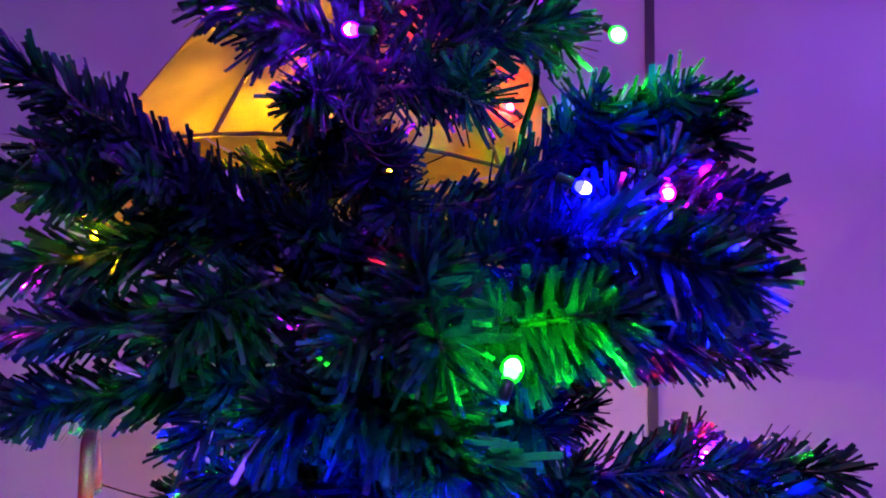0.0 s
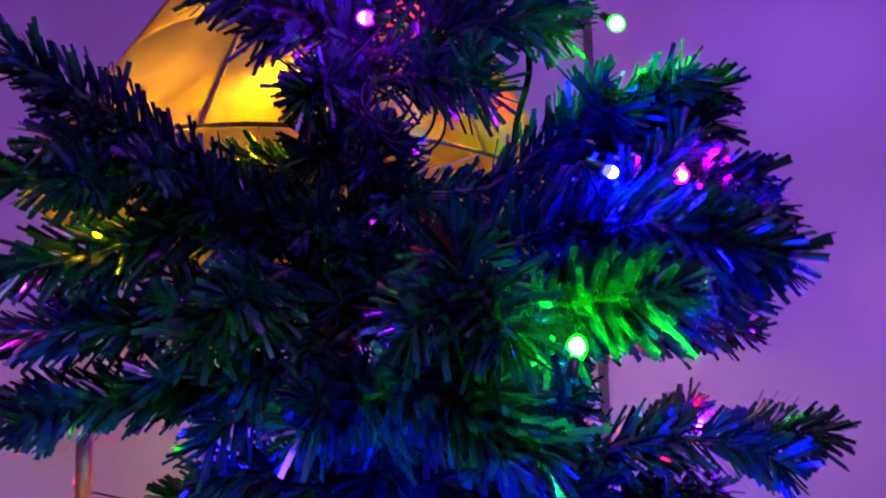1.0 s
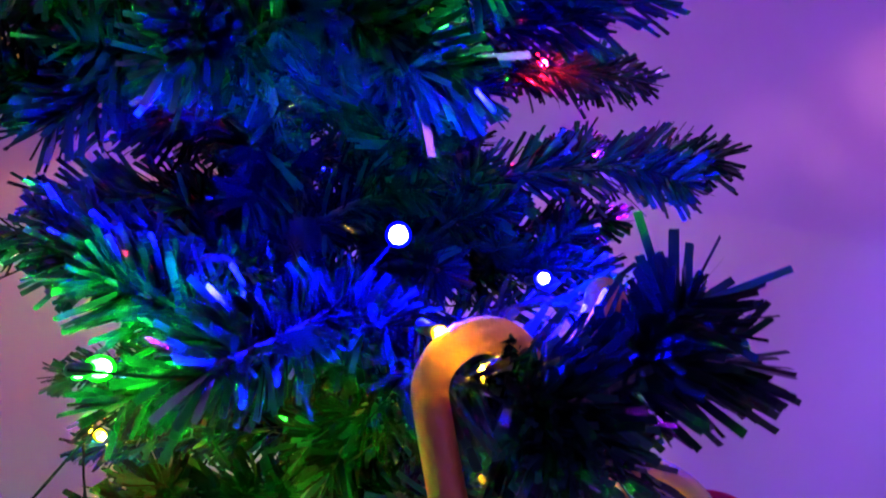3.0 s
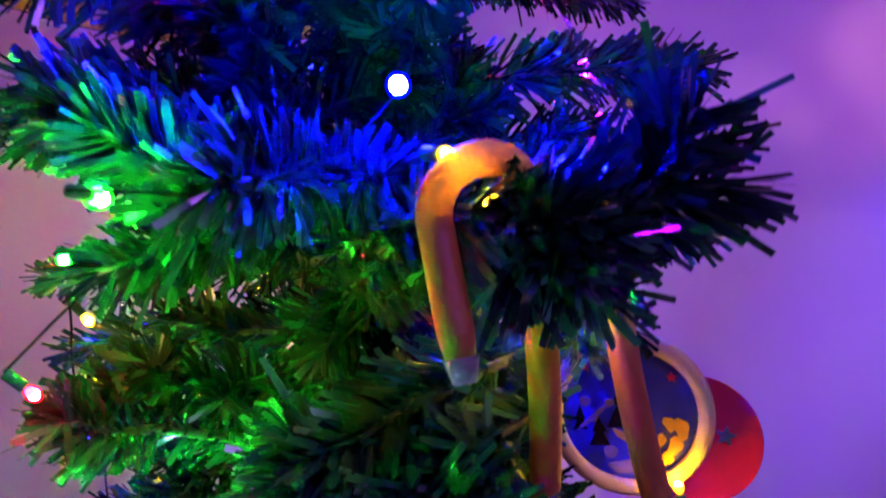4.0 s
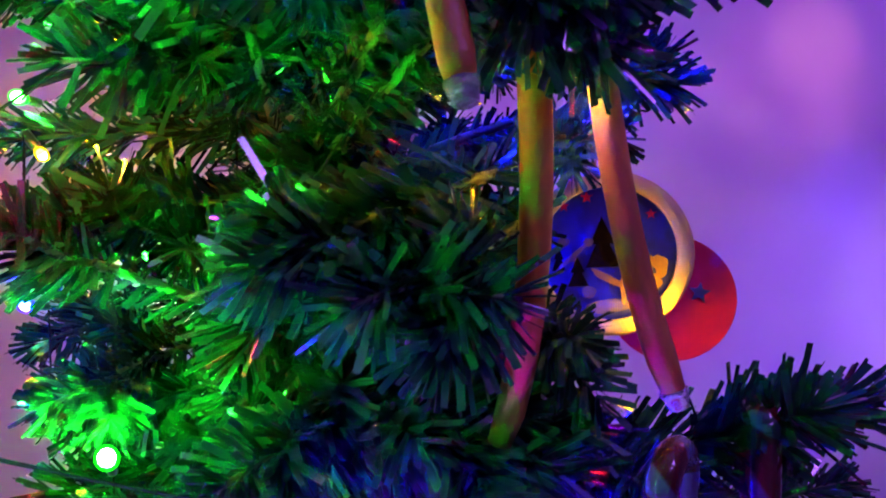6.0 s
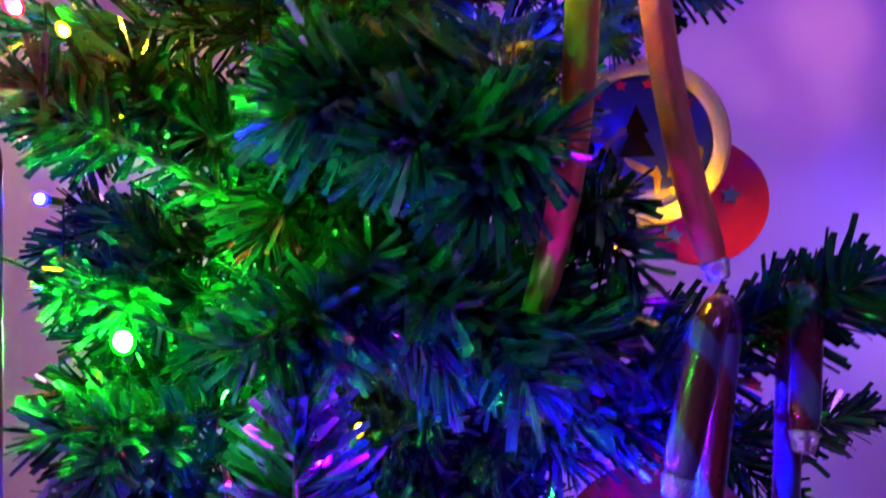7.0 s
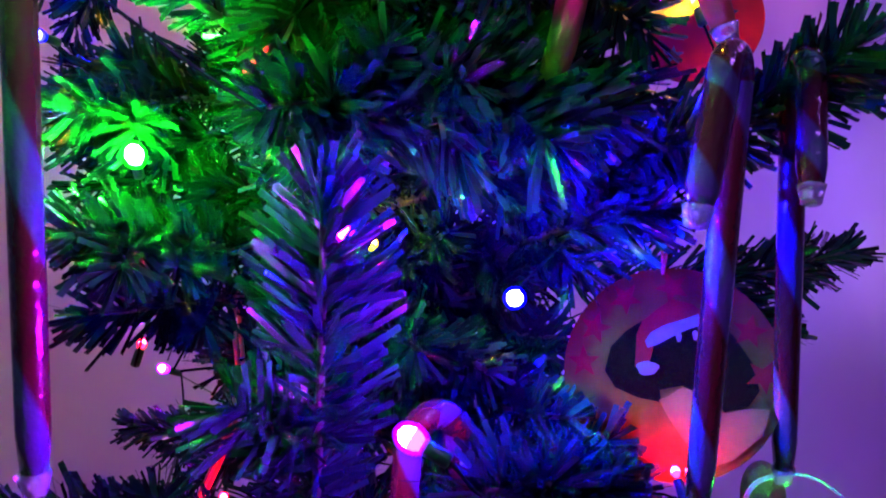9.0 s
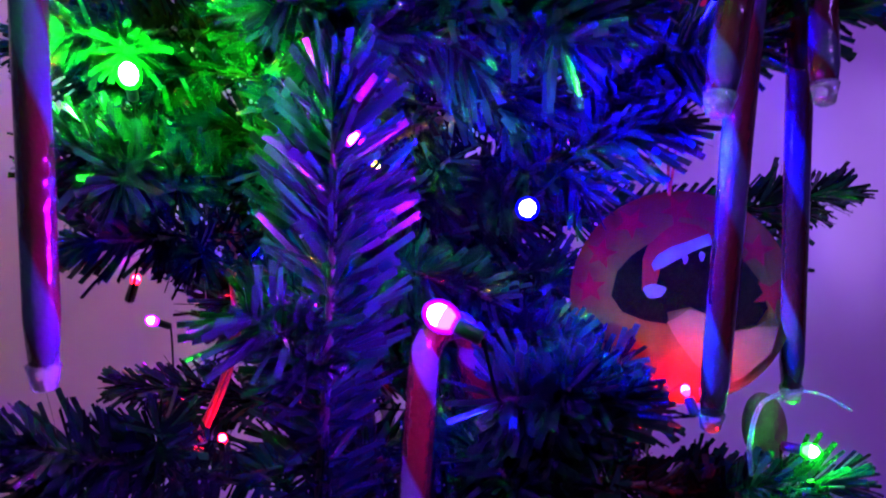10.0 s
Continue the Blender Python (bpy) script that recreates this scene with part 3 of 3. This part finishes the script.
# ---- candy canes ----
def candy_cane(top, end, short, width, mat, label, radius=0.0055, side=None, bow=0.0):
    """A cane from its arch's top: the long leg runs to end, the short one to short; width is the arch's half width,
    bow how far the long leg bends sideways half way."""
    top, end, short = Vector(top), Vector(end), Vector(short)
    down = (end - top).normalized()
    out = Vector(side) if side else short - top
    out = (out - down * out.dot(down)).normalized()
    centre = top + down * width
    arch = [centre + width * (math.cos(a) * -out - math.sin(a) * down) for a in (math.radians(15 * j) for j in range(13))]
    start, finish = arch[0], arch[-1]
    long_end = end + (start - centre) * 0.25
    line = [long_end.lerp(start, j / 14) + Vector((0.96, -0.27, 0)) * bow * math.sin(math.pi * (j / 14) ** 0.8) for j in range(14)] + arch + [finish.lerp(short, j / 6) for j in range(1, 7)]
    ob = thing("candy_cane", long_end, label, "candy cane", "candy canes on the tree")
    part("stick", tube(bmesh.new(), line, lambda s: radius * (0.80 if s in (0.0, 1.0) else 1.0), 16), mat, ob)
    for tip, way in ((long_end, (long_end - line[3]).normalized()), (short, (short - line[-4]).normalized())):
        part("wrap", tube(bmesh.new(), [tip + way * z for z in (0.0005, 0.003, 0.007, 0.0075)], lambda s: radius * (1.0 - 0.45 * s), 10), WRAP, ob, "clear twisted wrap end")
    return settled(ob)


candy_cane((0.155, 0.370, 1.399), (0.181, 0.445, 1.236), (0.148, 0.369, 1.342), 0.0155, CARAMEL, "caramel-brown candy cane hooked over a tree branch", side=(-0.971, -0.228, 0.0), bow=0.008)
candy_cane((0.213, 0.417, 1.414), (0.243, 0.423, 1.256), (0.231, 0.433, 1.380), 0.0115, CARAMEL, "caramel-brown candy cane hanging before a round ornament", bow=-0.005)
candy_cane((0.228, 0.402, 1.236), (0.252, 0.465, 1.080), (0.214, 0.404, 1.187), 0.0105, STRIPED_DIM, "red and white striped candy cane in clear wrap, coloured as in dim light")
candy_cane((0.278, 0.422, 1.248), (0.309, 0.479, 1.086), (0.270, 0.415, 1.198), 0.0085, STRIPED_DIM, "red and white striped candy cane in clear wrap, coloured as in dim light", 0.0052, (-0.42, -0.90, 0.0))
candy_cane((0.010, 0.416, 1.281), (0.021, 0.452, 1.113), (-0.009, 0.444, 1.235), 0.0125, STRIPED_DIM, "red and white striped candy cane hanging close by, coloured as in dim light", 0.0046)
candy_cane((0.150, 0.475, 1.119), (0.136, 0.500, 0.990), (0.169, 0.491, 1.083), 0.0115, STRIPED_DIM, "red and white striped candy cane hooked over a low branch, coloured as in dim light")
candy_cane((-0.097, 0.546, 1.491), (-0.100, 0.570, 1.395), (-0.114, 0.589, 1.456), 0.0095, RED_CANDY, "glossy red candy cane on a far branch", 0.0045)
tail = thing("ribbon_tail", (0.308, 0.479, 1.085), "thin curled pale green wrap ribbon", "ribbon")
part("strand", tube(bmesh.new(), smooth_line([(0.308, 0.479, 1.085), (0.294, 0.482, 1.080), (0.285, 0.481, 1.065), (0.288, 0.485, 1.050)], 8), 0.0011, 6), WRAP, tail)
part("strand", tube(bmesh.new(), smooth_line([(0.308, 0.479, 1.085), (0.318, 0.472, 1.083), (0.326, 0.465, 1.076)], 8), 0.0006, 6), WRAP, tail)
settled(tail)


# ---- round ornaments ----
def disc(bm, radius, y0, y1, sides=64, centre=(0, 0), bevel=0.0008):
    """A flat round plate that faces -y, from y0 (front) to y1 (back)."""
    made = bmesh.ops.create_cone(bm, cap_ends=True, segments=sides, radius1=radius, radius2=radius, depth=abs(y1 - y0))["verts"]
    bmesh.ops.rotate(bm, verts=made, matrix=Matrix.Rotation(math.pi / 2, 3, "X"))
    bmesh.ops.translate(bm, verts=made, vec=(centre[0], (y0 + y1) / 2, centre[1]))
    return bm


def outline(bm, points, y0, y1):
    """A flat shape of points (x, z) that faces -y, as thick as y0 to y1."""
    front = bm.faces.new([bm.verts.new((x, y0, z)) for x, z in points])
    made = bmesh.ops.extrude_face_region(bm, geom=[front])["geom"]
    bmesh.ops.translate(bm, verts=[g for g in made if isinstance(g, bmesh.types.BMVert)], vec=(0, y1 - y0, 0))
    bmesh.ops.recalc_face_normals(bm, faces=bm.faces)
    return bm


def star_points(x, z, r, turn=0.0):
    return [(x + (r if k % 2 == 0 else r * 0.42) * math.sin(turn + k * math.pi / 5), z + (r if k % 2 == 0 else r * 0.42) * math.cos(turn + k * math.pi / 5)) for k in range(10)]


def blob_points(x, z, rx, rz, n=28, wobble=0.0, turn=0.0):
    pts = []
    for k in range(n):
        a = 2 * math.pi * k / n
        w = 1 + wobble * math.sin(3 * a + 0.7) + wobble * 0.6 * math.sin(5 * a)
        px, pz = rx * w * math.cos(a), rz * w * math.sin(a)
        pts.append((x + px * math.cos(turn) - pz * math.sin(turn), z + px * math.sin(turn) + pz * math.cos(turn)))
    return pts


def ring(bm, outer, inner, y0, y1, sides=64):
    """A flat ring with a rounded front edge, facing -y."""
    profile = [(inner, y1), (inner, y0 + 0.0006), (inner + 0.0008, y0), (outer - 0.0015, y0), (outer, y0 + 0.0015), (outer, y1)]
    rows = [[bm.verts.new((r * math.cos(a), y, r * math.sin(a))) for r, y in profile] for a in (2 * math.pi * k / sides for k in range(sides))]
    for k in range(sides):
        a, b = rows[k], rows[(k + 1) % sides]
        for i in range(len(profile)):
            j = (i + 1) % len(profile)
            bm.faces.new((a[i], a[j], b[j], b[i]))
    bmesh.ops.recalc_face_normals(bm, faces=bm.faces)
    return bm


def facing(where, eye, roll=0.0):
    """The pose of a plate at where whose front (-y) looks to eye."""
    way = Vector(eye) - Vector(where)
    turn = math.atan2(way.x, -way.y)
    lean = math.atan2(way.z, math.hypot(way.x, way.y))
    return Matrix.Translation(where) @ Euler((-lean, roll, turn)).to_matrix().to_4x4()


night = thing("round_ornament", (0, 0, 0), "round night-blue ornament with a white rim toned yellow, hung from a red thread", "ornament", "round ornaments")
part("rim", ring(bmesh.new(), 0.0355, 0.0285, -0.0035, 0.0035), RIM, night, "white translucent rim, coloured as lit yellow")
plate = part("plate", disc(bmesh.new(), 0.0288, -0.0008, 0.0022), NIGHT, night, "dark blue printed plate", smooth=False)
for x, z, r in ((-0.018, 0.021, 0.0026), (-0.008, 0.0245, 0.0028), (0.003, 0.0245, 0.0028), (0.0185, 0.016, 0.0026)):
    part("star", outline(bmesh.new(), star_points(x, z, r), -0.0014, -0.0009), SCARLET, plate, smooth=False)
for x, z, rx, rz, turn in ((0.0215, -0.006, 0.0030, 0.0050, 0.2), (0.0185, -0.0135, 0.0028, 0.0046, -0.5), (0.0145, -0.0190, 0.0026, 0.0040, -0.9), (0.0165, -0.004, 0.0022, 0.0034, 0.4), (0.0125, -0.0115, 0.0020, 0.0036, -0.4)):
    part("print", outline(bmesh.new(), blob_points(x, z, rx, rz, 18, 0.14, turn), -0.0014, 0.0028), GOLD, plate, "gold printed patch", smooth=False)
part("print", outline(bmesh.new(), blob_points(0.001, -0.0225, 0.011, 0.0030, 24, 0.10, 0.1), -0.0014, -0.0009), LILAC, plate, smooth=False)
part("print", outline(bmesh.new(), blob_points(0.000, -0.011, 0.0085, 0.0016, 16, 0.10, -0.5), -0.0016, -0.0010), GOLD, plate, smooth=False)
part("print", outline(bmesh.new(), blob_points(0.006, -0.016, 0.0014, 0.0060, 16, 0.10, 0.0), -0.0016, -0.0010), GOLD, plate, smooth=False)
part("print", outline(bmesh.new(), blob_points(-0.0150, -0.001, 0.0095, 0.0010, 16, 0.0, 0.70), -0.0016, -0.0009), LILAC, plate, smooth=False)
for x, z, r in ((-0.0080, 0.0050, 0.0021), (-0.0150, -0.0018, 0.0017), (-0.0085, -0.0165, 0.0030), (-0.0185, 0.0055, 0.0024)):
    part("print", outline(bmesh.new(), blob_points(x, z, r, r * 0.9, 16, 0.06), -0.0016, -0.0009), LILAC, plate, smooth=False)
# dark fir shapes printed on the plate
for x, z, w, h in ((-0.013, -0.008, 0.0045, 0.012), (-0.002, 0.004, 0.0075, 0.020), (-0.021, -0.002, 0.003, 0.010)):
    part("print", outline(bmesh.new(), [(x - w, z - h * 0.5), (x - w * 0.4, z), (x - w * 0.7, z), (x, z + h * 0.6), (x + w * 0.7, z), (x + w * 0.4, z), (x + w, z - h * 0.5)], -0.0012, -0.0009), INK, plate, smooth=False)
night.matrix_world = facing((0.245, 0.471, 1.311), (0.095, 0.19, 1.27))

scarlet = thing("round_ornament", (0, 0, 0), "flat round red ornament with small grey stars", "ornament", "round ornaments")
plate = part("plate", disc(bmesh.new(), 0.0300, -0.0016, 0.0016), SCARLET, scarlet, smooth=False)
part("star", outline(bmesh.new(), star_points(0.0135, 0.002, 0.0052, 0.2), -0.0024, -0.0017), SILVER, plate, smooth=False)
part("star", outline(bmesh.new(), star_points(0.0035, 0.0215, 0.0048, 0.5), -0.0024, -0.0017), LILAC, plate, smooth=False)
part("star", outline(bmesh.new(), star_points(-0.012, -0.016, 0.0048, 0.1), -0.0024, -0.0017), SILVER, plate, smooth=False)
scarlet.matrix_world = facing((0.291, 0.497, 1.294), (0.10, 0.19, 1.29))

cream = thing("round_ornament", (0, 0, 0), "cream round ornament coloured brown as if shaded, with red stars and a dark print", "ornament", "round ornaments")
plate = part("plate", disc(bmesh.new(), 0.0475, -0.0018, 0.0018), CREAM, cream, smooth=False)
for k, a in enumerate((-82, -57, -28, 4, 34, 62, 92)):
    x, z = 0.0385 * math.sin(math.radians(a)), 0.0385 * math.cos(math.radians(a))
    part("star", outline(bmesh.new(), star_points(x, z, 0.0078, 0.3 * k), -0.0026, -0.0019), STAR_RED, plate, smooth=False)
U = 0.000244
for points, front, mat in (
    ([(-118, 5), (-105, 50), (-75, 80), (-45, 98), (0, 112), (60, 102), (110, 70), (140, 20), (150, -30), (130, -58), (90, -68), (60, -42), (20, -22), (-20, -30), (-18, -52), (-60, -44), (-100, -26)], -0.0024, INK),
    ([(-62, 12), (-57, 70), (-46, 96), (-15, 121), (10, 136), (45, 126), (68, 106), (30, 96), (0, 86), (-22, 76), (-30, 40), (-38, 16)], -0.0029, STAR_RED),
    ([(-42, 60), (-30, 76), (-5, 89), (30, 99), (62, 110), (67, 90), (35, 80), (5, 66), (-20, 53), (-38, 47)], -0.0033, LILAC),
    ([(-22, -48), (0, -38), (20, -24), (60, -44), (90, -70), (130, -62), (165, -62), (150, -108), (100, -150), (60, -165), (20, -122), (-8, -78)], -0.0029, BELLY),
):
    part("print", outline(bmesh.new(), [(x * U, z * U) for x, z in points], front, -0.0018), mat, plate, smooth=False)
for x, z, rx, rz in ((-40, 10, 20, 13), (18, 66, 5, 9), (47, 69, 5, 9)):
    part("print", outline(bmesh.new(), blob_points(x * U, z * U, rx * U, rz * U, 18, 0.08), -0.0032, -0.0023), LILAC, plate, smooth=False)
cream.matrix_world = facing((0.268, 0.500, 1.128), (0.06, 0.22, 1.14))

for a, b, label in (((0.235, 0.462, 1.343), (0.232, 0.448, 1.385), "red and gold thread loop of the night-blue ornament"),
                    ((0.261, 0.492, 1.172), (0.262, 0.486, 1.206), "red and gold thread loop of the cream ornament")):
    loop = thing("hanging_thread", b, label, "thread")
    a, b = Vector(a), Vector(b)
    for d in (-0.0018, 0.0018):
        part("strand", tube(bmesh.new(), smooth_line([a, a.lerp(b, 0.5) + Vector((d, 0, 0)), b + Vector((1.2 * d, 0, 0))], 8), 0.0007, 6), THREAD, loop)
    settled(loop)
felt = bmesh.new()
bmesh.ops.create_uvsphere(felt, u_segments=24, v_segments=16, radius=0.014)
for v in felt.verts:
    v.co = Vector((v.co.x * 0.9, v.co.y * 0.7, v.co.z * 1.35)) + Vector((0.352, 0.543, 1.058))
tagged(mesh_object("felt_ornament", felt, BROWN), "small brown felt ornament among the lower needles", "ornament")


# ---- the lamp behind the tree ----
def lampshade_lamp(where):
    """A hanging lamp: a wide cone of panels coloured as lit yellow, with dark seams and thin brass strips for lit
    edges.
    """
    ob = thing("pendant_lamp", (where[0], where[1], 2.599), "hanging lamp with a wide conical pale shade coloured as lit yellow, behind the tree", "lamp")
    cx, cy, z0 = where
    low, high, tall, sides = 0.250, 0.120, 0.27, 8
    shade = None
    for k in range(sides):
        a0, a1 = math.radians(263) + 2 * math.pi * k / sides, math.radians(263) + 2 * math.pi * (k + 1) / sides
        for lo, hi in ((0.0, 0.44), (0.445, 1.0)):
            bm = bmesh.new()
            grid = []
            for s in (lo, (lo + hi) / 2, hi):
                r = low + (high - low) * s
                grid.append([bm.verts.new((cx + r * math.cos(a0 + (a1 - a0) * u), cy + r * math.sin(a0 + (a1 - a0) * u), z0 + tall * s)) for u in (0.012, 0.25, 0.5, 0.75, 0.988)])
            for i in range(2):
                for j in range(4):
                    bm.faces.new((grid[i][j], grid[i][j + 1], grid[i + 1][j + 1], grid[i + 1][j]))
            bmesh.ops.solidify(bm, geom=bm.faces[:], thickness=0.0016)
            part("panel", bm, SHADE, ob)
        seam = [Vector((cx + r * math.cos(a0), cy + r * math.sin(a0), z0 + tall * s)) for s, r in ((s / 6, low + (high - low) * s / 6 + 0.0005) for s in range(7))]
        # every other seam is brass, standing for an edge that catches yellow light
        part("seam", tube(bmesh.new(), seam, 0.0016, 6), SEAM if k % 2 == 0 else BRASS, ob, "dark stitched seam" if k % 2 == 0 else "thin brass strip in place of a yellow-lit edge")
    for s in (0.0, 1.0):
        r = low + (high - low) * s
        part("hoop", tube(bmesh.new(), [Vector((cx + r * math.cos(a), cy + r * math.sin(a), z0 + tall * s)) for a in (2 * math.pi * j / 48 for j in range(49))], 0.0015, 6), SEAM, ob, "dark stitched hoop")
    part("cord", tube(bmesh.new(), [Vector((cx, cy, z)) for z in (z0 + tall - 0.02, z0 + tall + 0.1, 2.4, 2.598)], 0.0035, 10), SEAM, ob, "dark hanging cord")
    for k in range(3):
        a = 2 * math.pi * k / 3
        part("spoke", tube(bmesh.new(), [Vector((cx, cy, z0 + tall)), Vector((cx + high * math.cos(a), cy + high * math.sin(a), z0 + tall))], 0.0022, 6), BRASS, ob)
    rose = bmesh.new()
    tube(rose, [Vector((cx, cy, z)) for z in (2.55, 2.57, 2.59, 2.599)], lambda s: 0.012 + 0.04 * s, 24)
    part("ceiling_rose", rose, BRASS, ob)
    return settled(ob)


lampshade_lamp((-0.011, 0.785, 1.685))
